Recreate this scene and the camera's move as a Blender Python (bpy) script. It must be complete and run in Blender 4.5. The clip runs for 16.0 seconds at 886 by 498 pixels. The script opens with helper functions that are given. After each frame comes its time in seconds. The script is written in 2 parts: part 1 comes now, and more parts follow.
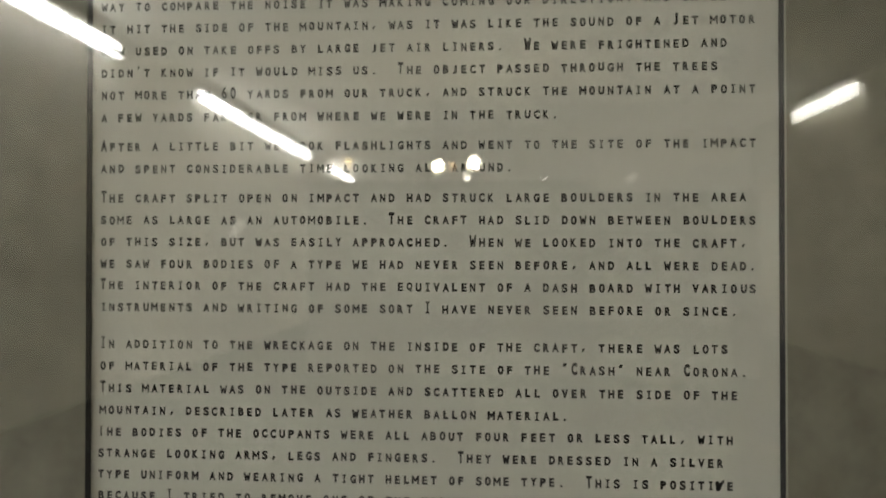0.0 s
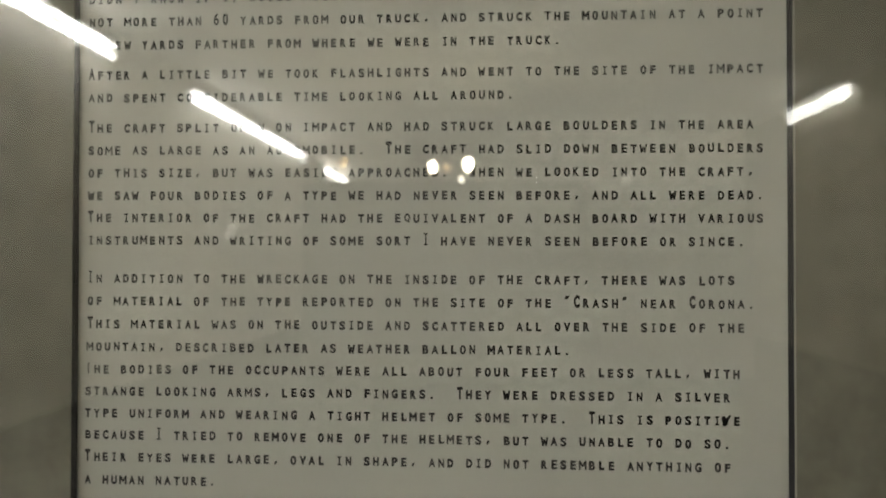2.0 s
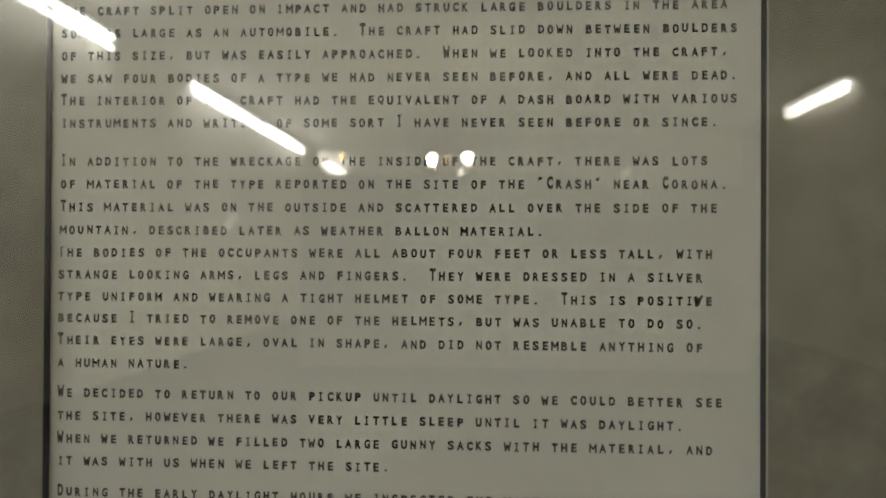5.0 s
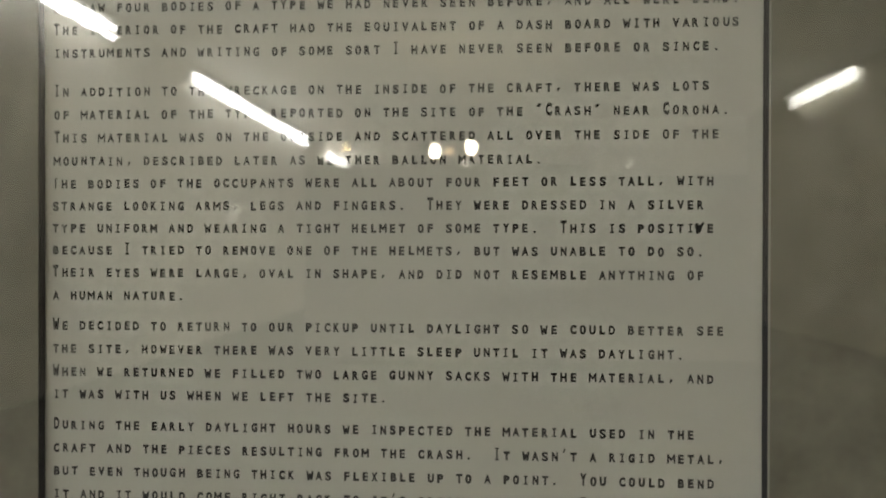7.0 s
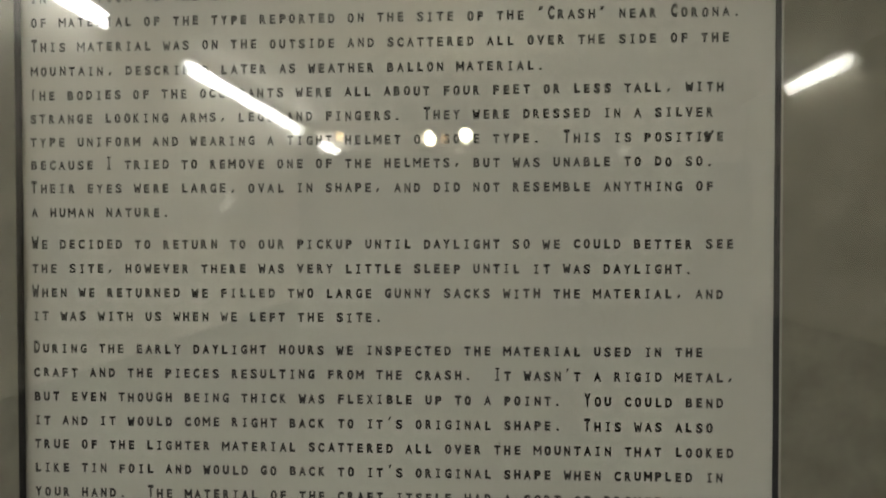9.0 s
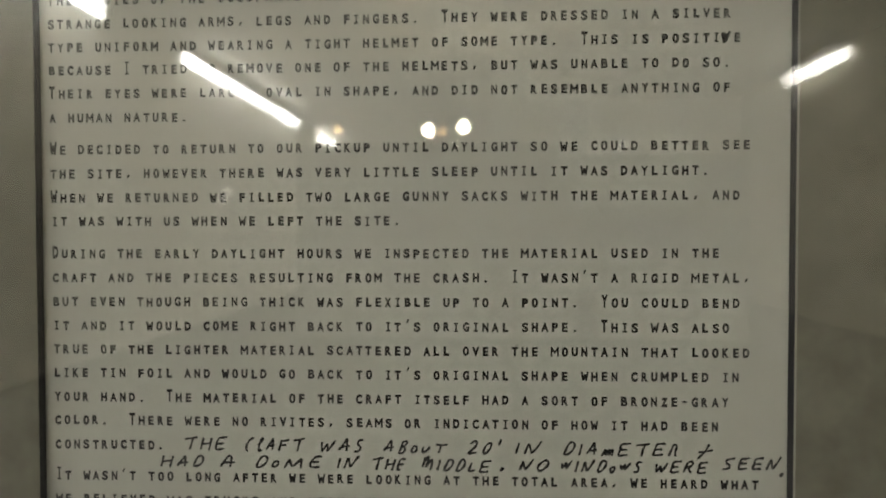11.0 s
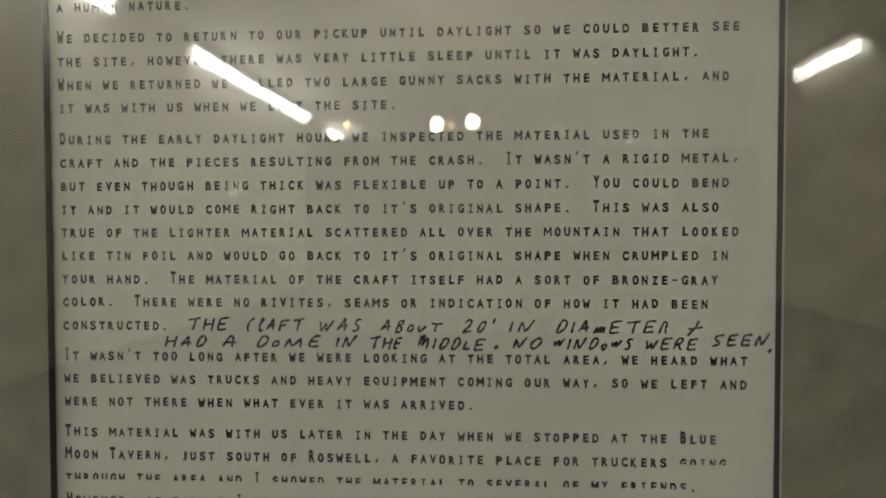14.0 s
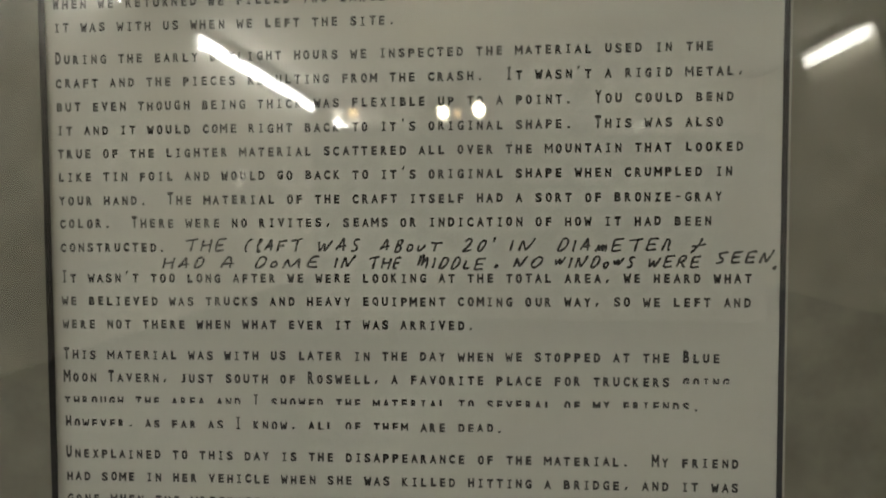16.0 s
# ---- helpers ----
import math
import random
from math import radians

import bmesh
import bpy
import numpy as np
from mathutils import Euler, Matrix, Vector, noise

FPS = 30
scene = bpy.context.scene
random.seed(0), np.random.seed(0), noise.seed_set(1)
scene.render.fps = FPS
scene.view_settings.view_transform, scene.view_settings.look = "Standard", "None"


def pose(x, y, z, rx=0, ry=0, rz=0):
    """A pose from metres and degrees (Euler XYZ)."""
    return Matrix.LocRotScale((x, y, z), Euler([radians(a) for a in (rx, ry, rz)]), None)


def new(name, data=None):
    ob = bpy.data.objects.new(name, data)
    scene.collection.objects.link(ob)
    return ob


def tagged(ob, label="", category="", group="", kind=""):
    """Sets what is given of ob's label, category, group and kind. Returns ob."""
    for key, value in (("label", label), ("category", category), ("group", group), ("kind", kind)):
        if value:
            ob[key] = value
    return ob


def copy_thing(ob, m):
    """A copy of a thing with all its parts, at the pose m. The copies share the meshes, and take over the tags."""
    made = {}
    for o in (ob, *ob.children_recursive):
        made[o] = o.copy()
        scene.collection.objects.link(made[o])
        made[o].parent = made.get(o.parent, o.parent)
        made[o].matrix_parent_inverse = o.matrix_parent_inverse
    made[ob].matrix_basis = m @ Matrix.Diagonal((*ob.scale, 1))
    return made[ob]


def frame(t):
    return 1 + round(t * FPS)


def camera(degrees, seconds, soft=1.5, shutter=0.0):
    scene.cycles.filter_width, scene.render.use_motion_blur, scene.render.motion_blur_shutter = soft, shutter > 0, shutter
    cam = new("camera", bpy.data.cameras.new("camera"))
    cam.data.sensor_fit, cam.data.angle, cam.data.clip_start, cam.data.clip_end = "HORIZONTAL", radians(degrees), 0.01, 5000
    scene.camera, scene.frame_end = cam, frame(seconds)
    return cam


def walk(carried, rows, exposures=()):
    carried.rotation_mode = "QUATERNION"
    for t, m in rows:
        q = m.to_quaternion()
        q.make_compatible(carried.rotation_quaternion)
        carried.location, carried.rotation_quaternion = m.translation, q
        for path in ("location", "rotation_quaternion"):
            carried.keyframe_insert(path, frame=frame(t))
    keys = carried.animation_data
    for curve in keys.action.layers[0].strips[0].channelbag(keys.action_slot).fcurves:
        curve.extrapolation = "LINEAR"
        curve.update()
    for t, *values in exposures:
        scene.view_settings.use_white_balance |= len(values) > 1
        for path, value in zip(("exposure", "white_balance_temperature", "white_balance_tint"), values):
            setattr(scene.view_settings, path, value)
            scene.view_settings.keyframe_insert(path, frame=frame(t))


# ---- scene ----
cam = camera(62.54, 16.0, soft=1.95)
# seconds, place in metres, pitch, roll and yaw in degrees
PATH = [
    (0.0, 0.00000, -0.20981, 1.55000, 0.575, -0.002, 3.859),
    (0.5, -0.00372, -0.20321, 1.54407, 0.659, 0.017, 3.769),
    (1.0, -0.00481, -0.19947, 1.53842, 0.661, -0.019, 3.657),
    (1.5, -0.00334, -0.20134, 1.53403, 0.693, -0.017, 3.523),
    (2.0, -0.00151, -0.20356, 1.52987, 0.740, -0.051, 3.448),
    (2.5, -0.00215, -0.20458, 1.52405, 0.827, -0.139, 3.328),
    (3.0, 0.00085, -0.20523, 1.52053, 0.930, -0.182, 3.209),
    (3.5, 0.00122, -0.20315, 1.51400, 0.909, -0.261, 3.178),
    (4.0, 0.00580, -0.20256, 1.50785, 0.765, -0.313, 3.214),
    (6.5, 0.00572, -0.20176, 1.48556, -0.127, -0.149, 3.642),
    (7.0, 0.00736, -0.19997, 1.48084, -0.266, -0.123, 3.676),
    (7.5, 0.00395, -0.19669, 1.47531, -0.458, -0.043, 3.729),
    (8.0, 0.00600, -0.19237, 1.46903, -0.729, 0.033, 3.624),
    (8.5, 0.00456, -0.19262, 1.46514, -0.911, 0.056, 3.462),
    (9.0, 0.00611, -0.19141, 1.46031, -1.071, 0.049, 3.276),
    (11.5, 0.00024, -0.19468, 1.43293, -1.537, 0.075, 3.092),
    (12.0, 0.00155, -0.19938, 1.43005, -1.487, 0.058, 3.166),
    (12.5, 0.00184, -0.19913, 1.42190, -1.557, 0.028, 3.354),
    (13.0, 0.00254, -0.19971, 1.41677, -1.586, 0.051, 3.449),
    (13.5, 0.00200, -0.19871, 1.41022, -1.710, 0.065, 3.626),
    (14.0, 0.00475, -0.19849, 1.40558, -1.831, 0.081, 3.794),
    (14.5, 0.00605, -0.20054, 1.40017, -1.978, 0.131, 3.858),
    (15.0, 0.00554, -0.20104, 1.39478, -2.120, 0.245, 4.041),
    (15.5, 0.00561, -0.19930, 1.39043, -2.388, 0.198, 4.217),
    (16.0, 0.00660, -0.19650, 1.38622, -2.647, 0.210, 4.339),
]
walk(cam, [(t, pose(x, y, z, 90 + pitch, roll, yaw)) for t, x, y, z, pitch, roll, yaw in PATH], exposures=[(0, 0.28), (16, 0.28)])
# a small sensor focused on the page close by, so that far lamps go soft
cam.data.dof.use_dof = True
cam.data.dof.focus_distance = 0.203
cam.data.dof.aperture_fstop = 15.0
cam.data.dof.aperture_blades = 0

# ---- light ----
world = bpy.data.worlds.new("World")
scene.world = world
world.use_nodes = True
world.node_tree.nodes["Background"].inputs[0].default_value = (0.02, 0.02, 0.02, 1)
world.node_tree.nodes["Background"].inputs[1].default_value = 0.05
TUBE_GLOW = 57.0
BULB_GLOW = 200.0


# ---- materials ----
def material(name, base, rough=0.6, metal=0.0, vary=0.0, scale=50.0, fine=600.0, bump=0.0, second=None):
    """Two scales of mottling over a base colour, and a fine relief."""
    m = bpy.data.materials.new(name)
    m.use_nodes = True
    nt = m.node_tree
    b = nt.nodes["Principled BSDF"]
    b.inputs["Base Color"].default_value = (*base, 1)
    b.inputs["Roughness"].default_value = rough
    b.inputs["Metallic"].default_value = metal
    if vary or bump:
        tc = nt.nodes.new("ShaderNodeTexCoord")
        n1 = nt.nodes.new("ShaderNodeTexNoise")
        n1.inputs["Scale"].default_value = scale
        n1.inputs["Detail"].default_value = 6
        n2 = nt.nodes.new("ShaderNodeTexNoise")
        n2.inputs["Scale"].default_value = fine
        n2.inputs["Detail"].default_value = 3
        for n in (n1, n2):
            nt.links.new(tc.outputs["Object"], n.inputs["Vector"])
        mix = nt.nodes.new("ShaderNodeMix")
        mix.data_type = "RGBA"
        dark = second or tuple(c * (1 - vary) for c in base)
        light = tuple(min(1, c * (1 + vary * 0.6)) for c in base)
        mix.inputs[6].default_value = (*dark, 1)
        mix.inputs[7].default_value = (*light, 1)
        add = nt.nodes.new("ShaderNodeMath")
        add.operation = "MULTIPLY_ADD"
        add.inputs[1].default_value = 0.35
        nt.links.new(n2.outputs["Fac"], add.inputs[0])
        scaled = nt.nodes.new("ShaderNodeMath")
        scaled.operation = "MULTIPLY_ADD"
        scaled.inputs[1].default_value = 1.3
        scaled.inputs[2].default_value = -0.32
        nt.links.new(n1.outputs["Fac"], scaled.inputs[0])
        nt.links.new(scaled.outputs[0], add.inputs[2])
        nt.links.new(add.outputs[0], mix.inputs[0])
        nt.links.new(mix.outputs[2], b.inputs["Base Color"])
        if bump:
            bp = nt.nodes.new("ShaderNodeBump")
            bp.inputs["Strength"].default_value = bump
            bp.inputs["Distance"].default_value = 0.0004
            nt.links.new(n2.outputs["Fac"], bp.inputs["Height"])
            nt.links.new(bp.outputs[0], b.inputs["Normal"])
    return m


def glowing(name, colour, strength):
    m = bpy.data.materials.new(name)
    m.use_nodes = True
    b = m.node_tree.nodes["Principled BSDF"]
    b.inputs["Base Color"].default_value = (0.9, 0.9, 0.88, 1)
    b.inputs["Emission Color"].default_value = (*colour, 1)
    b.inputs["Emission Strength"].default_value = strength
    return m


def ink(name, dark, worn, scale):
    """Black ink with worn, paler places."""
    m = bpy.data.materials.new(name)
    m.use_nodes = True
    nt = m.node_tree
    b = nt.nodes["Principled BSDF"]
    b.inputs["Roughness"].default_value = 0.65
    tc = nt.nodes.new("ShaderNodeTexCoord")
    n1 = nt.nodes.new("ShaderNodeTexNoise")
    n1.inputs["Scale"].default_value = scale
    n1.inputs["Detail"].default_value = 4
    n2 = nt.nodes.new("ShaderNodeTexNoise")
    n2.inputs["Scale"].default_value = 60
    nt.links.new(tc.outputs["Object"], n1.inputs["Vector"])
    nt.links.new(tc.outputs["Object"], n2.inputs["Vector"])
    mul = nt.nodes.new("ShaderNodeMath")
    mul.operation = "MULTIPLY"
    nt.links.new(n1.outputs["Fac"], mul.inputs[0])
    nt.links.new(n2.outputs["Fac"], mul.inputs[1])
    ramp = nt.nodes.new("ShaderNodeValToRGB")
    ramp.color_ramp.elements[0].position = 0.2
    ramp.color_ramp.elements[0].color = (*dark, 1)
    ramp.color_ramp.elements[1].position = 0.48
    ramp.color_ramp.elements[1].color = (*worn, 1)
    nt.links.new(mul.outputs[0], ramp.inputs[0])
    nt.links.new(ramp.outputs[0], b.inputs["Base Color"])
    return m


PAPER = material("paper", (0.438, 0.430, 0.388), 0.75, vary=0.07, scale=18, fine=1500, bump=0.15)
PAPER_B = material("paper_lower", (0.438, 0.430, 0.388), 0.75, vary=0.07, scale=16, fine=1400, bump=0.15)
INK = ink("typed_ink", (0.006, 0.006, 0.006), (0.020, 0.020, 0.018), 900)
PEN = ink("pen_ink", (0.010, 0.010, 0.012), (0.06, 0.06, 0.055), 700)
SPECK = material("speck", (0.08, 0.075, 0.06), 0.8)
MAT = material("mat_board", (0.168, 0.159, 0.126), 0.85, vary=0.34, scale=85, fine=420, bump=0.3, second=(0.099, 0.0915, 0.068))
BLACK = material("black_core", (0.012, 0.011, 0.014), 0.6, vary=0.3, scale=200, fine=900)
LIP = material("pale_mat_edge", (0.30, 0.29, 0.255), 0.8, vary=0.15, scale=90, fine=900)
CARD = material("backing_board", (0.35, 0.30, 0.22), 0.9, vary=0.1)
WALL = material("wall_paint", (0.42, 0.40, 0.34), 0.8, vary=0.08, scale=3, fine=120, bump=0.2)
FAR = material("grey_panel_paint", (0.44, 0.42, 0.37), 0.8, vary=0.15, scale=2, fine=90, bump=0.2)
EASTERN = material("tan_wall_paint", (0.47, 0.44, 0.365), 0.8, vary=0.08, scale=2, fine=90, bump=0.2)
PALE = material("pale_wall_paint", (0.82, 0.79, 0.72), 0.8, vary=0.06, scale=2, fine=90, bump=0.2)
# glow of the two shapes that stand in for faint streaks
FAINT = glowing("streak_glow", (1.0, 0.95, 0.86), 1.4)
CEILING = material("ceiling_paint", (0.86, 0.84, 0.78), 0.85, vary=0.06, scale=2, fine=60, bump=0.2)
CARPET = material("carpet", (0.06, 0.055, 0.05), 0.95, vary=0.35, scale=5, fine=300, bump=0.6)
ENAMEL = material("white_enamel", (0.8, 0.8, 0.77), 0.4, vary=0.05, scale=8, fine=90)
DARK = material("dark_metal", (0.05, 0.05, 0.05), 0.45, metal=0.8, vary=0.2, scale=30)
TUBE = glowing("fluorescent_tube", (1.0, 0.975, 0.94), TUBE_GLOW)
OLD_TUBE = glowing("old_fluorescent_tube", (1.0, 0.96, 0.88), 19.0)
BULB = glowing("warm_bulb", (1.0, 0.85, 0.60), BULB_GLOW)
SHEET_GLOW = glowing("lit_diffuser", (1.0, 0.96, 0.90), 36.0)
FAR_BULB = glowing("far_bulb", (1.0, 0.90, 0.74), 22.0)
DIM_AMBER = glowing("dim_amber_bulb", (1.0, 0.62, 0.3), 4.5)
AMBER = glowing("amber_bulb", (1.0, 0.55, 0.2), 13.0)

GLASS = bpy.data.materials.new("picture_glass")
GLASS.use_nodes = True
_nt = GLASS.node_tree
_nt.nodes.remove(_nt.nodes["Principled BSDF"])
_g = _nt.nodes.new("ShaderNodeBsdfGlass")
_g.inputs["Color"].default_value = (0.985, 0.995, 0.98, 1)
_g.inputs["Roughness"].default_value = 0.0
_g.inputs["IOR"].default_value = 1.58
_nt.links.new(_g.outputs[0], _nt.nodes["Material Output"].inputs[0])


# ---- builders ----
def part(name, bm, mat, parent=None, label=""):
    """Links a bmesh as one mesh object under a thing or a part."""
    me = bpy.data.meshes.new(name)
    bm.to_mesh(me)
    bm.free()
    me.materials.append(mat)
    ob = new(name, me)
    if parent:
        ob.parent = parent
    if label:
        tagged(ob, label)
    return ob


def block(bm, x0, x1, y0, y1, z0, z1):
    r = bmesh.ops.create_cube(bm, size=1)
    for v in r["verts"]:
        v.co = Vector(((x0 + x1) / 2 + v.co.x * (x1 - x0), (y0 + y1) / 2 + v.co.y * (y1 - y0), (z0 + z1) / 2 + v.co.z * (z1 - z0)))
    return r["verts"]


def box(x0, x1, y0, y1, z0, z1, bevel=0.0):
    bm = bmesh.new()
    block(bm, x0, x1, y0, y1, z0, z1)
    if bevel:
        bmesh.ops.bevel(bm, geom=list(bm.edges), offset=bevel, segments=2, affect="EDGES")
    return bm


def rod(a, b, r, segments=16, r2=None):
    """A round bar from a to b."""
    bm = bmesh.new()
    a, b = Vector(a), Vector(b)
    q = (b - a).to_track_quat("Z", "Y").to_matrix().to_4x4()
    bmesh.ops.create_cone(bm, cap_ends=True, segments=segments, radius1=r, radius2=r if r2 is None else r2, depth=(b - a).length, matrix=Matrix.Translation((a + b) / 2) @ q)
    for f in bm.faces:
        f.smooth = len(f.verts) == 4
    return bm


def structure(name, bm, mat, label):
    return tagged(part(name, bm, mat), label, kind="structure", category=name.split("_")[0])


# ---- the hall ----
WEST, EAST, SOUTH, NORTH, TOP = -4.34, 5.29, -24.0, 0.0135, 4.15
structure("floor", box(WEST - 0.2, EAST + 0.2, SOUTH - 0.2, NORTH + 0.2, -0.2, 0.0), CARPET, "dark carpeted floor of the hall")
structure("ceiling", box(WEST - 0.2, EAST + 0.2, SOUTH - 0.2, NORTH + 0.2, TOP, TOP + 0.2), CEILING, "plain white painted ceiling of the hall")
structure("wall_north", box(WEST - 0.2, EAST + 0.2, NORTH, NORTH + 0.2, 0.0, TOP), WALL, "plain grey-beige painted wall behind the document")
structure("wall_south", box(WEST - 0.2, EAST + 0.2, SOUTH - 0.2, SOUTH, 0.0, TOP), PALE, "pale painted wall at the hall's far end")
structure("wall_return", box(2.2, EAST, SOUTH, -15.2, 0.0, TOP), PALE, "pale painted projecting corner of the far wall")
structure("wall_west", box(WEST - 0.2, WEST, SOUTH, NORTH, 0.0, TOP), PALE, "pale painted side wall of the hall")
structure("wall_east", box(EAST, EAST + 0.2, SOUTH, NORTH, 0.0, TOP), EASTERN, "tan painted side wall of the hall")

# ---- fluorescent fittings ----
TUBE_Z = 3.87


def fluorescent_light(length, heights, glow, label, hood=0.02):
    """A wall strip with bare tubes on a back channel; it lies along y with its middle at the origin, its back 0.12 m off at -x."""
    top = new("fluorescent_light")
    h = length / 2
    bm = bmesh.new()
    outline = ((-0.12, -0.09), (-0.095, -0.09), (-0.07, 0.06), (hood, 0.10), (hood - 0.005, 0.125), (-0.12, 0.135))
    ends = [[bm.verts.new((x, y, z)) for x, z in outline] for y in (-h, h)]
    bm.faces.new(ends[0])
    bm.faces.new(ends[1][::-1])
    for i in range(6):
        j = (i + 1) % 6
        bm.faces.new((ends[0][j], ends[0][i], ends[1][i], ends[1][j]))
    bmesh.ops.recalc_face_normals(bm, faces=list(bm.faces))
    part("housing", bm, ENAMEL, top, "white enamelled metal back channel")
    for z in heights:
        part("tube", rod((0, -h + 0.03, z), (0, h - 0.03, z), 0.019), glow, top, "lit white fluorescent tube")
        for y in (-h + 0.015, h - 0.015):
            part("lamp_holder", box(-0.10, 0.018, y - 0.015, y + 0.015, z - 0.018, z + 0.018, 0.003), ENAMEL, top)
    return tagged(top, label, "fluorescent light", "fluorescent strips along the walls")


# one row runs along the west wall in pairs, a single strip hangs on the east wall
# the strip nearest the document is out of sight, added to brighten the page
ROW = (-2.975, -6.215, -11.55, -14.90)
FIRST = fluorescent_light(3.22, (-0.062, 0.054), TUBE, "white wall strip fitting with two lit bare tubes")
FIRST.matrix_basis = pose(WEST + 0.12, ROW[0], TUBE_Z)
for y in ROW[1:]:
    copy_thing(FIRST, pose(WEST + 0.12, y, TUBE_Z))
# the east strip's deep hood is an unseen addition, keeping its light off the ceiling
fluorescent_light(2.30, (-0.062, 0.047), OLD_TUBE, "white wall strip fitting with two duller tubes and an added hood", 0.18).matrix_basis = pose(EAST - 0.12, -11.58, TUBE_Z + 0.075, 0, 0, 180)



def diffuser_light(length):
    """A wall strip behind a rounded white diffuser, along y with its back at x = 0."""
    top = new("diffuser_light")
    h = length / 2
    part("back_plate", box(0, 0.03, -h, h, -0.07, 0.07, 0.004), ENAMEL, top, "white enamelled back plate")
    part("diffuser", box(0.03, 0.12, -h + 0.03, h - 0.03, -0.06, 0.06, 0.02), SHEET_GLOW, top, "glowing white plastic diffuser")
    for y in (-h + 0.015, h - 0.015):
        part("end_cap", box(0.03, 0.124, y - 0.015, y + 0.015, -0.055, 0.055, 0.006), ENAMEL, top)
    return tagged(top, "white wall strip light with a glowing diffuser", "wall light")


diffuser_light(3.2).matrix_basis = pose(WEST, -20.2, TUBE_Z)

# ---- hanging bulbs ----
def pendant_lamp(x, y, z, r, glow, label):
    """A round bulb on a cord from the ceiling."""
    top = new("pendant_lamp")
    top.matrix_basis = pose(x, y, TOP)
    d = z - TOP
    bm = bmesh.new()
    bmesh.ops.create_uvsphere(bm, u_segments=24, v_segments=16, radius=r, matrix=Matrix.Translation((0, 0, d)) @ Matrix.Diagonal((1, 1, 1.25, 1)))
    for f in bm.faces:
        f.smooth = True
    part("bulb", bm, glow, top, "lit round bulb")
    part("socket", rod((0, 0, d + r * 1.2), (0, 0, d + r * 1.3 + 0.06), 0.022, r2=0.018), DARK, top)
    part("cord", rod((0, 0, d + r * 1.3 + 0.06), (0, 0, -0.02), 0.004, 8), DARK, top)
    part("ceiling_rose", rod((0, 0, -0.03), (0, 0, 0), 0.05, r2=0.055), ENAMEL, top)
    return tagged(top, label, "pendant lamp", "hanging lamps")


pendant_lamp(-0.745, -9.85, 2.79, 0.067, BULB, "lit warm round bulb hanging on a cord")
pendant_lamp(-0.256, -9.85, 2.83, 0.067, BULB, "lit warm round bulb hanging on a cord")
pendant_lamp(-0.72, -20.2, 3.755, 0.075, FAR_BULB, "small lit warm bulb hanging far down the hall")
pendant_lamp(1.46, -20.2, 3.668, 0.04, FAR_BULB, "small lit warm bulb hanging far down the hall")
pendant_lamp(-0.67, -12.0, 3.07, 0.055, DIM_AMBER, "dim amber bulb hanging on a cord")
pendant_lamp(-3.22, -16.0, 3.67, 0.060, AMBER, "dim amber bulb hanging near the strip lights")


def far_tube_streak(x, y, z):
    """A short glowing tube on two wires, standing in for a far strip's streak."""
    top = new("far_tube_streak")
    top.matrix_basis = pose(x, y, z)
    part("tube", rod((-0.08, 0, -0.07), (0.08, 0, 0.07), 0.070, 24), FAINT, top, "dim tube glowing in place of a far strip's streak")
    for a, b in ((-0.08, -0.07), (0.08, 0.07)):
        part("end_cap", rod((a, 0, b), (a * 1.25, 0, b * 1.2), 0.072, 20), ENAMEL, top)
        part("wire", rod((a, 0, b + 0.06), (a, 0, TOP - z), 0.003, 8), DARK, top)
    return tagged(top, "short glowing tube on wires standing in for a far strip light", "hanging lamp")


far_tube_streak(2.76, -14.5, 3.115)


def wall_streak(y, z):
    """A glowing rod on the west wall, standing in for a faint reflected streak."""
    top = new("wall_streak")
    top.matrix_basis = pose(WEST, y, z)
    part("back_plate", box(0, 0.012, -0.05, 0.05, -0.09, 0.09, 0.003), DARK, top)
    part("shade", rod((0.07, 0.12, -0.10), (0.10, -0.12, 0.10), 0.060, 24, 0.075), FAINT, top, "slanting dim rod glowing in place of a faint streak")
    part("bracket", box(0.01, 0.05, -0.01, 0.01, -0.02, 0.02, 0.002), DARK, top)
    return tagged(top, "slanting glowing rod on the wall standing in for a faint reflected streak", "wall light")


wall_streak(-11.7, 2.0)

# ---- a freestanding display wall out in the hall ----
def display_partition(x0, x1, y, top_z):
    """A panel on a plinth with a cap rail and end posts."""
    top = new("display_partition")
    top.matrix_basis = pose((x0 + x1) / 2, y, 0)
    w = (x1 - x0) / 2
    part("panel", box(-w + 0.05, w - 0.05, -0.04, 0.04, 0.10, top_z - 0.05), FAR, top, "grey painted panel")
    part("plinth", box(-w, w, -0.10, 0.10, 0.0, 0.10, 0.006), DARK, top)
    part("cap_rail", box(-w, w, -0.06, 0.06, top_z - 0.05, top_z, 0.006), FAR, top)
    for x in (-w, w - 0.05):
        part("post", box(x, x + 0.05, -0.05, 0.05, 0.10, top_z - 0.05, 0.004), FAR, top)
    return tagged(top, "grey painted freestanding display partition on a plinth", "partition", "display partitions")


display_partition(-2.3, 1.18, -8.8, 2.48)
display_partition(1.2, 3.2, -8.8, 2.34)

# ---- the framed document ----
DOC_Y = 0.001
doc = new("framed_document")
doc.matrix_basis = pose(0, DOC_Y, 0)
tagged(doc, "typed statement on cream paper in a mat under glass", "framed document")
IN_L, IN_R, IN_B, IN_T = -0.1187, 0.0799, 1.235, 1.695      # opening at the page
OUT_L, OUT_R, OUT_B, OUT_T = -0.1194, 0.0807, 1.233, 1.697  # opening at the mat's face
BOARD_L, BOARD_R, BOARD_B, BOARD_T = -0.26, 0.22, 1.10, 1.83
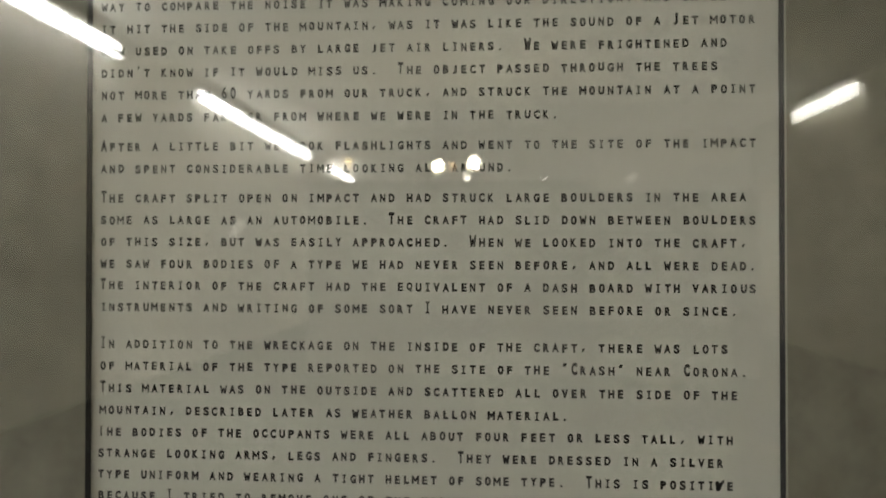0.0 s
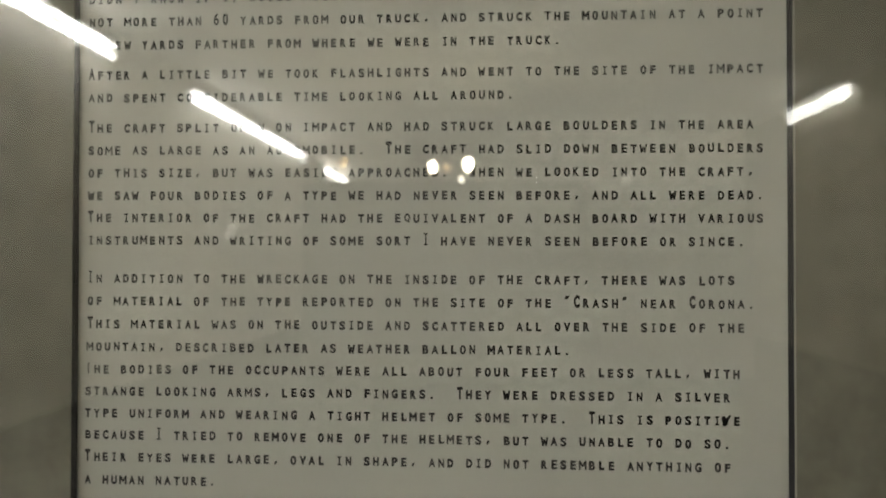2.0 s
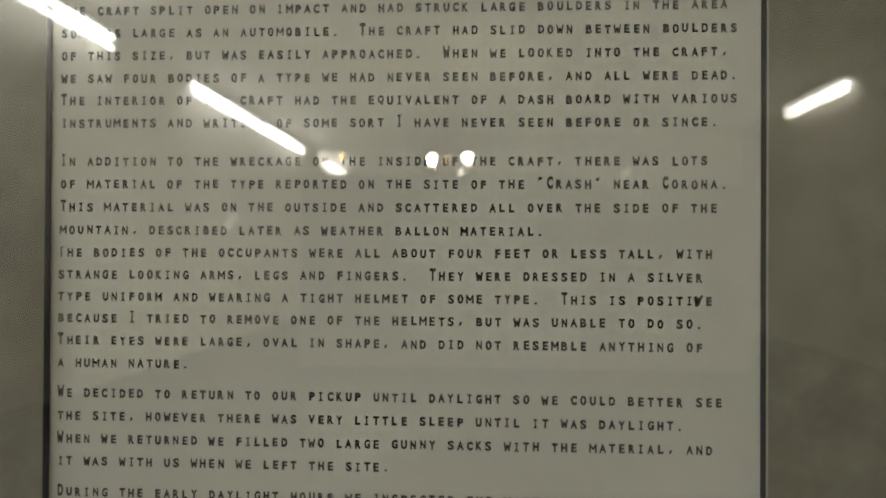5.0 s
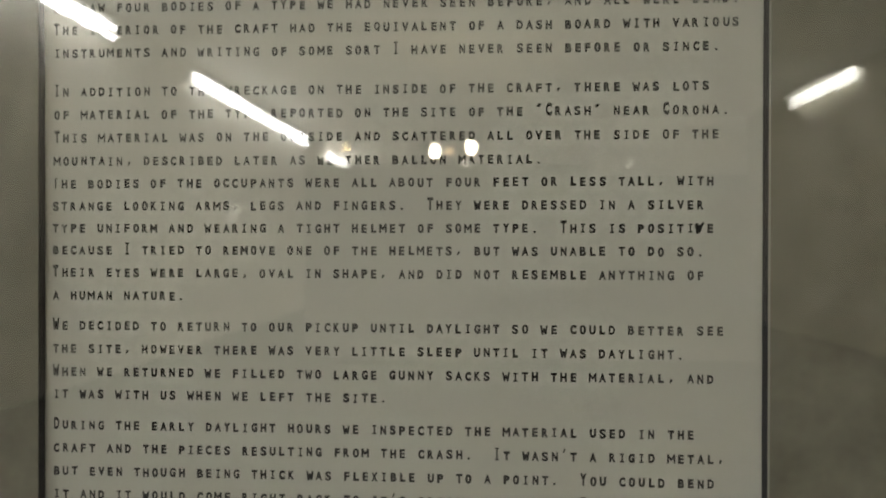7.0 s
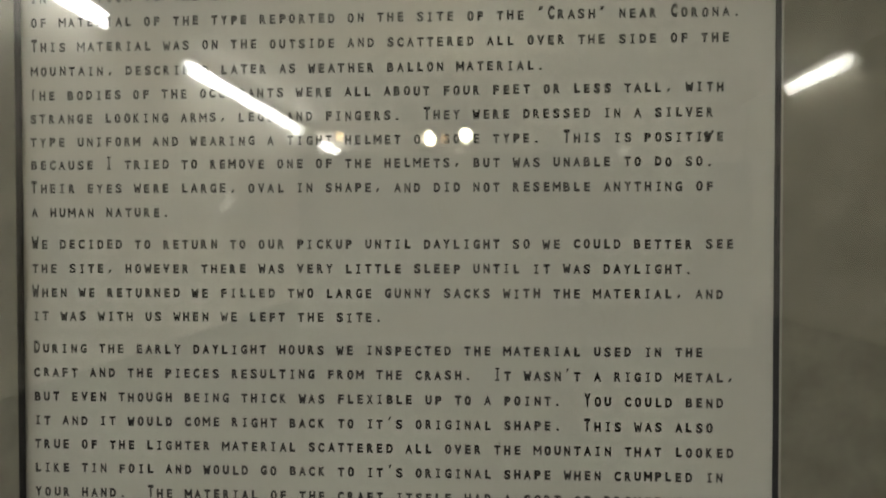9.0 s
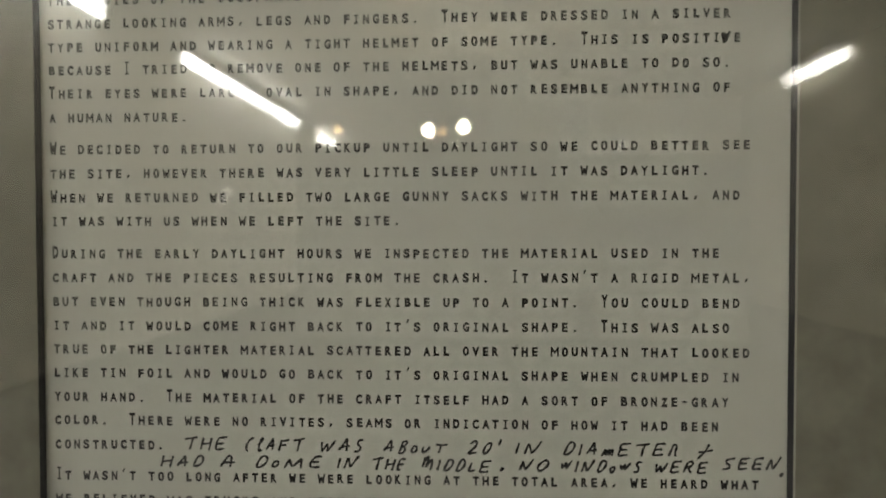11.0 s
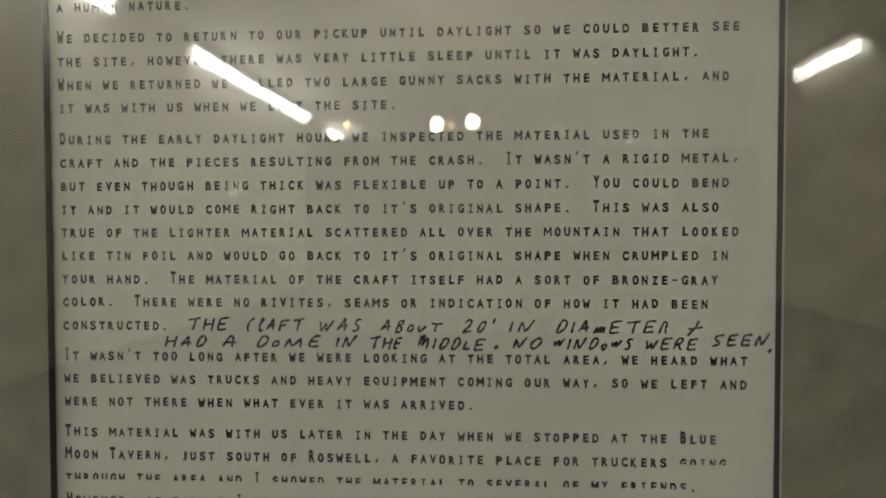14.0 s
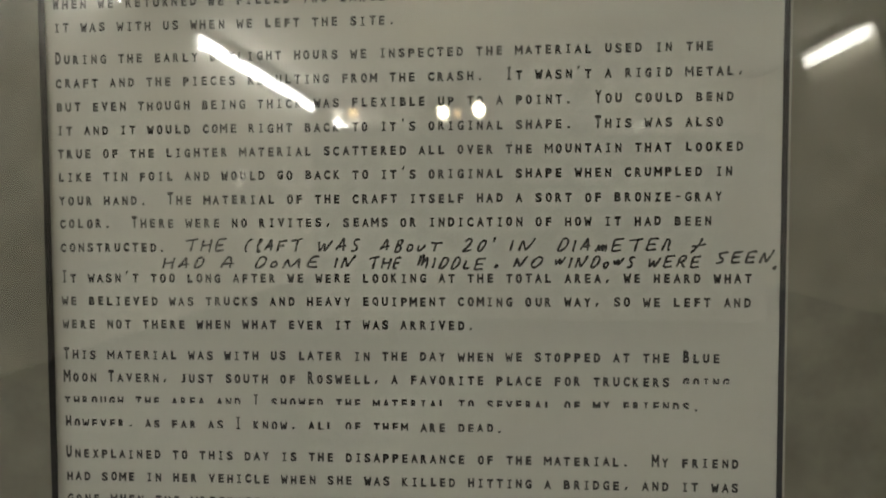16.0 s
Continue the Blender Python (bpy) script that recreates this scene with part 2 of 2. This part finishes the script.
FACE = -0.0022

part("backing_board", box(BOARD_L, BOARD_R, 0.0006, 0.0123, BOARD_B, BOARD_T), CARD, doc, "brown backing board")

# window mat: face with an opening, outer edges
bm = bmesh.new()


def ring(y, l, r, b, t):
    return [bm.verts.new(p) for p in ((l, y, b), (r, y, b), (r, y, t), (l, y, t))]


outer, inner = ring(FACE, BOARD_L, BOARD_R, BOARD_B, BOARD_T), ring(FACE, OUT_L, OUT_R, OUT_B, OUT_T)
back, low = ring(0.0006, BOARD_L, BOARD_R, BOARD_B, BOARD_T), ring(-0.0002, OUT_L, OUT_R, OUT_B, OUT_T)
for i in range(4):
    j = (i + 1) % 4
    bm.faces.new((outer[i], outer[j], inner[j], inner[i]))
    bm.faces.new((outer[j], outer[i], back[i], back[j]))
    bm.faces.new((inner[i], inner[j], low[j], low[i]))
mat_board = part("mat_board", bm, MAT, doc, "mottled olive-tan window mat")

# black core of the mat, cut at a slant towards the page
for name, a, b in (("left", 3, 0), ("bottom", 0, 1), ("right", 1, 2), ("top", 2, 3)):
    bm = bmesh.new()
    o, n = ring(FACE + 0.0001, OUT_L, OUT_R, OUT_B, OUT_T), ring(-0.0002, IN_L, IN_R, IN_B, IN_T)
    k = ring(0.0005, OUT_L, OUT_R, OUT_B, OUT_T)
    bm.faces.new((o[a], o[b], n[b], n[a]))
    bm.faces.new((n[a], n[b], k[b], k[a]))
    bm.faces.new((o[b], o[a], k[a], k[b]))
    bmesh.ops.delete(bm, geom=[v for v in bm.verts if not v.link_faces], context="VERTS")
    bmesh.ops.subdivide_edges(bm, edges=[e for e in bm.edges if e.calc_length() > 0.1], cuts=60)
    for v in bm.verts:
        v.co.x += 0.00008 * noise.noise((v.co.z * 90, v.co.x * 9, 0))
    bmesh.ops.recalc_face_normals(bm, faces=list(bm.faces))
    part("bevel", bm, BLACK, mat_board, "black cut edge of the mat")
# a narrow paler strip, on the right side of the opening only
part("pale_strip", box(OUT_R, OUT_R + 0.0005, FACE - 0.0001, FACE + 0.001, OUT_B, OUT_T), LIP, mat_board, "narrow pale strip along the mat's right edge")

glass = part("glass", box(BOARD_L, BOARD_R, FACE - 0.0032, FACE - 0.0002, BOARD_B, BOARD_T), GLASS, doc, "clear reflecting picture glass")
glass.visible_shadow = False


# two sheets of paper, joined below the seventeenth paragraph line
def sheet(z0, z1, y, mat, label):
    bm = bmesh.new()
    n = 40
    rows = []
    for i in range(n + 1):
        z = z0 + (z1 - z0) * i / n
        rows.append([bm.verts.new((x, y, z + (0.00012 * noise.noise((x * 40, z0, 3)) if i in (0, n) else 0))) for x in np.linspace(OUT_L + 0.0002, OUT_R - 0.0002, 25)])
    for a, b in zip(rows, rows[1:]):
        for i in range(24):
            bm.faces.new((a[i], a[i + 1], b[i + 1], b[i]))
    ext = bmesh.ops.extrude_face_region(bm, geom=list(bm.faces))
    for v in ext["geom"]:
        if isinstance(v, bmesh.types.BMVert):
            v.co.y += 0.00008
    bmesh.ops.recalc_face_normals(bm, faces=list(bm.faces))
    return part("sheet", bm, mat, doc, label)


upper = sheet(1.5021, 1.694, 0.00005, PAPER, "upper sheet of cream typing paper")
lower = sheet(1.236, 1.5060, 0.00021, PAPER_B, "lower sheet of cream typing paper")

# ---- the typing ----
PITCH, SMALL, TALL = 2.605, 2.48, 3.45
FONT_CACHE = {}
WEIGHT = {"M": 0.0025, "W": 0.040, "N": 0.043, "A": 0.039, "K": 0.043, "R": 0.043, "B": 0.039, "S": 0.037, "E": 0.039, "F": 0.041, "J": 0.031, "T": 0.045, "O": 0.053, "Q": 0.051, "C": 0.053, "G": 0.047, "D": 0.051, "U": 0.053, "6": 0.02, "0": 0.034}


def glyph(ch, weight=1.0):
    """Flat mesh of a character of the built-in font, with its box at 0..1."""
    if (ch, weight) not in FONT_CACHE:
        cu = bpy.data.curves.new("glyph", "FONT")
        cu.body, cu.resolution_u, cu.size, cu.offset = ch, 6, 1.0, WEIGHT.get(ch, 0.050) * weight
        ob = new("glyph", cu)
        bpy.context.view_layer.update()
        me = ob.evaluated_get(bpy.context.evaluated_depsgraph_get()).to_mesh()
        co = np.array([v.co[:2] for v in me.vertices])
        faces = [tuple(p.vertices) for p in me.polygons]
        lo, hi = co.min(0), co.max(0)
        FONT_CACHE[ch, weight] = ((co - lo) / (hi - lo), faces, hi - lo)
        bpy.data.objects.remove(ob)
        bpy.data.curves.remove(cu)
    return FONT_CACHE[ch, weight]


WIDE = {"M": 0.82, "W": 0.80, "I": 0.16, "N": 0.62, "J": 0.52, "L": 0.59, "E": 0.59, "F": 0.59, "A": 0.74, "V": 0.74, "T": 0.66, "Y": 0.70, "X": 0.66}


# the typewriter's two wide letters have strokes of one weight, squeezed into a narrow cell
ZIGZAG = {"M": ((0, 0), (0, 1), (0.5, 0.38), (1, 1), (1, 0)), "W": ((0, 1), (0.22, 0), (0.5, 0.66), (0.78, 0), (1, 1))}


def zigzag(ch, w, h, t):
    co, faces = [], []
    pts = [Vector(((a - 0.5) * (w - t), t * 0.4 + b * (h - t * 0.8))) for a, b in ZIGZAG[ch]]
    for p, q in zip(pts, pts[1:]):
        d = (q - p).normalized()
        n = Vector((-d.y, d.x)) * t / 2
        p, q = p - d * t * 0.4, q + d * t * 0.4
        k = len(co)
        co += [tuple(p + n), tuple(p - n), tuple(q - n), tuple(q + n)]
        faces.append((k, k + 1, k + 2, k + 3))
    return np.array(co), faces


def letter(ch, tall, weight=1.0):
    """Corner points in millimetres about the cell's middle and the base line, and faces."""
    up = ch.upper()
    if ch in ".,'\"-":
        w, h, z = {".": (0.70, 0.66, 0.0), ",": (0.60, 1.0, 0.05), "'": (0.44, 1.05, 2.3), '"': (1.0, 1.0, 2.3), "-": (1.25, 0.42, 1.1)}[ch]
        co, faces, _ = glyph("'" if ch == "," else ch)
        co = np.c_[(co[:, 0] - 0.5) * w, co[:, 1] * h + z]
        if ch in ",'\"":
            co[:, 0] += (co[:, 1] - z - h / 2) * 0.38
        return co, faces
    h = TALL if tall else SMALL
    w = WIDE.get(up, 0.66) * PITCH * (0.94 if tall else 0.98)
    if up in ZIGZAG:
        return zigzag(up, w, h, 0.41 * weight)
    co, faces, _ = glyph("0" if up == "O" else up, weight)
    over = 0.05 if up in "OCGSQ60" else 0.0
    co, faces = np.c_[(co[:, 0] - 0.5) * w, co[:, 1] * (h + 2 * over) - over], list(faces)
    if up == "I":
        bars = []
        for z in (0.0, h - 0.40):
            n = len(co) + len(bars)
            bars += [(-0.56, z), (0.56, z), (0.56, z + 0.40), (-0.56, z + 0.40)]
            faces.append((n, n + 1, n + 2, n + 3))
        co = np.vstack([co, bars])
    return co, faces


def cut_below(co, faces, z):
    """Keeps what lies above z, as where a copy has lost the foot of its letters."""
    bm = bmesh.new()
    vs = [bm.verts.new((x, 0, y)) for x, y in co]
    for f in faces:
        try:
            bm.faces.new([vs[i] for i in f])
        except ValueError:
            pass
    bmesh.ops.bisect_plane(bm, geom=list(bm.verts) + list(bm.edges) + list(bm.faces), plane_co=(0, 0, z), plane_no=(0, 0, -1), clear_outer=True)
    bm.verts.index_update()
    out = np.array([(v.co.x, v.co.z) for v in bm.verts]).reshape(-1, 2)
    fs = [tuple(v.index for v in f.verts) for f in bm.faces]
    bm.free()
    return out, fs


def lean_of(i):
    """Rise of a line over its length, in millimetres."""
    return float(np.interp(i, (0, 13, 14, 17, 18, 20, 22, 26, 36, 38, 40, 46), (-0.85, -0.55, -0.22, -0.1, 0.37, 0.12, -0.1, 0.25, 0.33, 0.5, 0.86, 0.95)))


TYPED = [
    (1624.1, "way to compare the noise it was making coming our direction, and until"),
    (1617.5, "it hit the side of the mountain, was it was like the sound of a Jet motor"),
    (1610.9, "now used on take offs by large jet air liners.  We were frightened and"),
    (1604.4, "didn't know if it would miss us.  The object passed through the trees"),
    (1597.8, "not more than 60 yards from our truck, and struck the mountain at a point"),
    (1591.1, "a few yards farther from where we were in the truck."),
    (1582.5, "After a little bit we took flashlights and went to the site of the impact"),
    (1575.9, "and spent considerable time looking all around."),
    (1567.2, "The craft split open on impact and had struck large boulders in the area"),
    (1560.75, "some as large as an automobile.  The craft had slid down between boulders"),
    (1554.3, "of this size, but was easily approached.  When we looked into the craft,"),
    (1547.8, "we saw four bodies of a type we had never seen before, and all were dead."),
    (1541.4, "The interior of the craft had the equivalent of a dash board with various"),
    (1535.0, "instruments and writing of some sort I have never seen before or since."),
    (1524.05, "In addition to the wreckage on the inside of the craft, there was lots"),
    (1517.6, "of material of the type reported on the site of the \"Crash\" near Corona."),
    (1511.05, "This material was on the outside and scattered all over the side of the"),
    (1504.5, "mountain, described later as weather ballon material."),
    (1498.05, "The bodies of the occupants were all about four feet or less tall, with"),
    (1491.75, "strange looking arms, legs and fingers.  They were dressed in a silver"),
    (1485.5, "type uniform and wearing a tight helmet of some type.  This is positive"),
    (1479.35, "because I tried to remove one of the helmets, but was unable to do so."),
    (1473.0, "Their eyes were large, oval in shape, and did not resemble anything of"),
    (1466.5, "a human nature."),
    (1457.95, "We decided to return to our pickup until daylight so we could better see"),
    (1451.4, "the site, however there was very little sleep until it was daylight."),
    (1444.85, "When we returned we filled two large gunny sacks with the material, and"),
    (1438.45, "it was with us when we left the site."),
    (1429.7, "During the early daylight hours we inspected the material used in the"),
    (1423.2, "craft and the pieces resulting from the crash.  It wasn't a rigid metal,"),
    (1416.65, "but even though being thick was flexible up to a point.  You could bend"),
    (1410.1, "it and it would come right back to it's original shape.  This was also"),
    (1403.65, "true of the lighter material scattered all over the mountain that looked"),
    (1397.2, "like tin foil and would go back to it's original shape when crumpled in"),
    (1390.6, "your hand.  The material of the craft itself had a sort of bronze-gray"),
    (1384.2, "color.  There were no rivites, seams or indication of how it had been"),
    (1377.5, "constructed."),
    (1368.9, "It wasn't too long after we were looking at the total area, we heard what"),
    (1362.45, "we believed was trucks and heavy equipment coming our way, so we left and"),
    (1355.9, "were not there when what ever it was arrived."),
    (1347.2, "This material was with us later in the day when we stopped at the Blue"),
    (1340.7, "Moon Tavern, just south of Roswell, a favorite place for truckers going"),
    (1334.1, "through the area and I showed the material to several of my friends."),
    (1327.6, "However, as far as I know, all of them are dead."),
    (1318.9, "Unexplained to this day is the disappearance of the material.  My friend"),
    (1312.4, "had some in her vehicle when she was killed hitting a bridge, and it was"),
    (1305.9, "gone when the wreckage had"),
]


def text_line(i, z, words):
    """One typed line as a mesh of its own, with the typewriter's small unevenness."""
    rng, touch = random.Random(100 + i), random.Random(700 + i)
    pitch = 2.612 if i < 18 else 2.602
    x0 = -115.25 if i < 18 else float(np.interp(i, (18, 25, 30, 46), (-115.8, -115.7, -115.4, -115.35)))
    lean = lean_of(i) / 190.0
    verts, faces = [], []
    for k, ch in enumerate(words):
        if ch == " ":
            continue
        co, fs = letter(ch, ch.isupper() or ch.isdigit(), touch.choice((1.02, 1.13, 1.2, 1.28, 1.4)))
        lost = 0.0
        if i == 42:
            lost = 0.75
        elif i == 41 and k >= len(words) - 5:
            lost = 0.9
        elif i == 43:
            lost = 0.55 if k < 9 or 28 < k < 37 else 0.3
            lost = 0.0 if ch == "I" or words[k:].startswith(("are", "re d", "e de")) else lost
        if i == 42 and ch == "I":
            lost = 0.6
        if lost and ch != ".":
            co, fs = cut_below(co, fs, lost)
            if not len(co):
                continue
        if i == 18 and k == 0:
            co, fs = np.array([(-0.2, 0), (0.2, 0), (0.2, 2.95), (-0.2, 2.95), (0.2, 2.7), (0.6, 2.75), (0.6, 3.0), (0.2, 3.0)]), [(0, 1, 2, 3), (4, 5, 6, 7)]
        jx, jz = rng.gauss(0, 0.045), rng.gauss(0, 0.05)
        s = 1 + rng.gauss(0, 0.012)
        x = x0 + k * pitch + jx
        n = len(verts)
        for a, b in co:
            px = x + a * s
            verts.append((px / 1000, 0.0, (z - SMALL / 2 + jz + b * s + lean * (px - x0)) / 1000))
        faces += [tuple(n + j for j in f) for f in fs]
    page, y = (upper, -0.00002) if i < 18 else (lower, 0.00016)
    me = bpy.data.meshes.new("text_line")
    me.from_pydata([(a, y, c) for a, _, c in verts], [], faces)
    me.materials.append(INK)
    ob = new("text_line", me)
    ob.parent = page
    return ob


for i, (z, words) in enumerate(TYPED):
    text_line(i, z, words)

# ---- the pen notes ----
STROKES = {
    "T": "0,.84 .5,.93 1,1;.62,.95 .60,.5 .58,-.05", "t": "0,.72 .5,.72 1,.74;.5,.72 .5,.4 .45,.0", "H": ".05,1 .04,.5 .04,.02;.95,1 .93,.5 .92,-.06;.04,.46 .5,.5 .93,.54",
    "E": ".06,.95 .03,.5 .02,.04;.06,.95 .5,.99 1,1.03;.03,.5 .45,.52 .82,.55;.02,.04 .45,.06 .98,.12", "f": ".08,.95 .04,.5 .0,.05 .25,.02 .6,.04;.08,.95 .5,.98 1,1;.04,.52 .4,.52 .8,.52",
    "C": ".85,1.05 .35,.92 .06,.5 .1,.12 .4,0", "l": ".05,.42 .6,.72 .85,.98 .5,.95 .3,.5 .45,.05 .75,-.04 1,.1", "A": "0,.1 .3,.55 .55,1 .68,.5 .78,.05;.16,.32 .5,.38 .98,.46", "a": "0,.02 .18,.5 .36,.98 .52,1.02 .66,.97 .7,.5 .74,.02;.05,.4 .5,.44 1,.46",
    "F": ".1,1 .08,.5 .06,.02;.1,.88 .5,.93 1,1;.08,.5 .4,.52 .75,.55", "W": "0,.82 .1,.4 .18,.1 .36,.42 .46,.62 .54,.3 .6,.1 .8,.5 1,.95", "w": "0,.72 .08,.4 .2,.38 .45,.72 .52,.4 .62,.36 1,.9",
    "S": "1,.92 .5,.92 .18,.72 .42,.52 .78,.38 .72,.1 .4,.0 .02,.06", "s": "1,1.0 .5,.9 .2,.78 .2,.58 .55,.4 .62,.2 .4,.06 0,.0", "B": ".1,0 .22,.5 .3,.95;.2,.92 .75,.96 .72,.68 .3,.52;.3,.52 .82,.4 .68,.05 .35,0 0,.02",
    "O": ".6,1 .15,.7 .02,.3 .25,.0 .65,.15 .95,.55 .9,.9 .5,1", "o": ".5,.55 .1,.4 .1,.1 .5,.0 .9,.2 .85,.45 .5,.55", "u": "0,.55 .02,.2 .25,.06 .6,.2 .95,.55 .9,.3", "2": ".05,.8 .4,1.02 .75,.92 .6,.5 .0,.02 .5,.04 1,.12",
    "0": ".7,.95 .2,.7 .02,.2 .3,-.02 .75,.3 .98,.75 .7,.95", "'": ".7,1.3 .5,1.05 .35,.8", "I": ".5,.95 .45,.5 .4,.02", "N": "0,0 .06,.5 .12,.9;.12,.9 .3,.5 .48,.08;.48,.08 .72,.55 .95,1.1",
    "D": ".3,.95 .12,.5 .0,.04;.02,.04 .45,.06 .9,.42 .95,.82 .6,1.03 .22,.92", "M": "0,0 .1,.5 .18,.9;.18,.9 .3,.5 .4,.12;.4,.12 .65,.5 .85,.92;.85,.92 .88,.5 .9,0", "m": "0,.02 .12,.4 .22,.52 .32,.05;.32,.05 .5,.5 .6,.5 .64,.05;.64,.05 .8,.5 .92,.48 .96,.0",
    "h": ".06,1.1 .05,.6 0,.2;.05,.6 .3,1 .45,1.05 .4,.5 .38,.15;.38,.15 .6,.6 .85,.85 .9,.4 .88,-.1", "L": ".2,.85 .08,.4 .02,.08 .5,.08 1,.14", "e": "1,.95 .5,.96 .15,.6 .1,.15 .5,.06 1,.08;.12,.5 .5,.5 .85,.52",
    "r": "0,.02 .15,.5 .35,.9 .7,.95 .8,.7 .75,.4 .95,.0", "R": "0,.0 .1,.5 .18,.92;.18,.92 .6,1 .85,.8 .55,.52 .15,.44;.4,.46 .65,.2 .95,-.05", "v": "0,.95 .3,.5 .45,.0;.45,0 .7,.5 1,1.05;.1,.8 .5,.7 .85,.85;.25,.6 .6,.35 .7,.6;.45,.1 .5,.5 .55,.75",
    "+": "0,.4 .5,.48 1,.6;.62,1.1 .5,.5 .2,.05 .0,-.12", ".": ".9,.26 .5,.14 .1,.02",
}
BREADTH = {"T": 1.35, "t": 1.2, "C": 0.8, "l": 0.62, "W": 1.35, "w": 1.1, "S": 0.7, "s": 1.1, "B": 0.8, "o": 0.55, "u": 0.7, "2": 0.85, "0": 0.65, "'": 0.2, "I": 0.25, "N": 1.25, "D": 0.85, "M": 1.6, "m": 1.05, "h": 1.15, "L": 0.75, "r": 0.75, ".": 0.3, "f": 0.8}


def smooth(points, n=5):
    p = [np.array(points[0])] + [np.array(q) for q in points] + [np.array(points[-1])]
    out = []
    for a, b, c, d in zip(p, p[1:], p[2:], p[3:]):
        for k in range(n):
            t = k / n
            out.append(0.5 * ((2 * b) + (c - a) * t + (2 * a - 5 * b + 4 * c - d) * t * t + (3 * b - a - 3 * c + d) * t ** 3))
    return out + [p[-1]]


def pen_word(word, xa, xb, z, h, page, seed, y=0.00014, width=0.50, rise=0.0):
    """A word in pen strokes between xa and xb, in millimetres."""
    rng = random.Random(seed)
    ws = [BREADTH.get(c, 1.0) for c in word]
    gap = 0.58
    unit = (xb - xa) / (sum(ws) + gap * (len(word) - 1))
    verts, faces, x = [], [], xa
    for c, w in zip(word, ws):
        hh, dz = h * (rng.uniform(0.94, 1.06)), rng.uniform(-0.15, 0.15)
        for s in STROKES[c].split(";"):
            pts = [tuple(float(v) for v in q.split(",")) for q in s.split()]
            pts = [(x + a * w * unit + 0.26 * (b - 0.5) * hh + rng.gauss(0, 0.05), z + dz + b * hh + rng.gauss(0, 0.05) + rise * (x - xa)) for a, b in pts]
            line = smooth(pts)
            n0, m = len(verts), len(line)
            for k, q in enumerate(line):
                t = line[min(k + 1, m - 1)] - line[max(k - 1, 0)]
                t = t / (np.linalg.norm(t) + 1e-9)
                r = width / 2 * (0.55 if k in (0, m - 1) else 1.0) * (1 + 0.2 * math.sin(k * 0.7 + x))
                for side in (1, -1):
                    verts.append(((q[0] - t[1] * r * side) / 1000, y, (q[1] + t[0] * r * side) / 1000))
            faces += [(n0 + 2 * k, n0 + 2 * k + 1, n0 + 2 * k + 3, n0 + 2 * k + 2) for k in range(m - 1)]
        x += (w + gap) * unit
    me = bpy.data.meshes.new("pen_word")
    me.from_pydata(verts, [], faces)
    me.materials.append(PEN)
    ob = new("pen_word", me)
    ob.parent = page
    return tagged(ob, "word written by hand in black pen")


NOTE = [("THE", -80.3, -68.7, 0), ("ClAFT", -62.9, -47.4, 0), ("WAS", -42.6, -31.3, 0), ("ABout", -25.3, -8.7, 0), ("20'", -2.7, 5.4, 0), ("IN", 9.8, 16.2, 0), ("DIAmETEr", 22.8, 52.0, 0), ("+", 57.5, 61.0, 0),
        ("HAD", -86.4, -75.0, 1), ("a", -69.9, -66.2, 1), ("DoMe", -60.0, -42.6, 1), ("IN", -38.0, -32.6, 1), ("THf", -28.8, -20.0, 1), ("hIDDLE", -15.0, 2.8, 1), (".", 6.0, 6.8, 1), ("NO", 11.0, 18.2, 1), ("wINDowS", 21.8, 42.5, 1), ("WERE", 46.3, 59.6, 1), ("sEEN", 64.0, 78.2, 1), (".", 78.6, 79.4, 1)]
for k, (word, xa, xb, row) in enumerate(NOTE):
    z = 1376.45 if row == 0 else float(np.interp(xa, (-86, 20, 46, 64, 79), (1371.8, 1372.0, 1372.1, 1373.4, 1371.5)))
    h = (3.3 if row == 0 else 3.05) if word != "." else 4.0
    pen_word(word, xa, xb, z, h, lower, 40 + k, width=0.85 if word == "." else 0.56 + 0.04 * row, rise=-0.035 if word == "hIDDLE" else 0.0)
# the letter struck over in pen at the end of "positive"
pen_word("v", 62.3, 64.3, 1484.3, 2.9, lower, 7, width=0.75)

# the last line runs on in words that cannot be read: plain dark bars
for a, b in ((28, 34), (35, 37), (48, 50), (51, 57)):
    x0, z0 = -115.35 + 2.602 * (a - 0.5), 1304.9 + 0.005 * 2.602 * a
    part("unread_word", box(x0 / 1000, (x0 + 2.602 * (b - a) - 0.9) / 1000, 0.00014, 0.00018, (z0 + 0.2) / 1000, (z0 + 1.9) / 1000), INK, lower, "dark bar in place of an unread word")


# specks and faint stains in the copy
def speck(x, z, r, page, y):
    bm = bmesh.new()
    rng = random.Random(int(x * 1000))
    ring_ = [bm.verts.new(((x + r * rng.uniform(0.6, 1.2) * math.cos(a)) / 1000, y, (z + r * rng.uniform(0.6, 1.2) * math.sin(a)) / 1000)) for a in np.linspace(0, 2 * math.pi, 9)[:-1]]
    bm.faces.new(ring_)
    part("speck", bm, SPECK, page)


speck(-56.3, 1465.4, 0.22, lower, 0.00016)
speck(10.0, 1405.6, 0.20, lower, 0.00016)
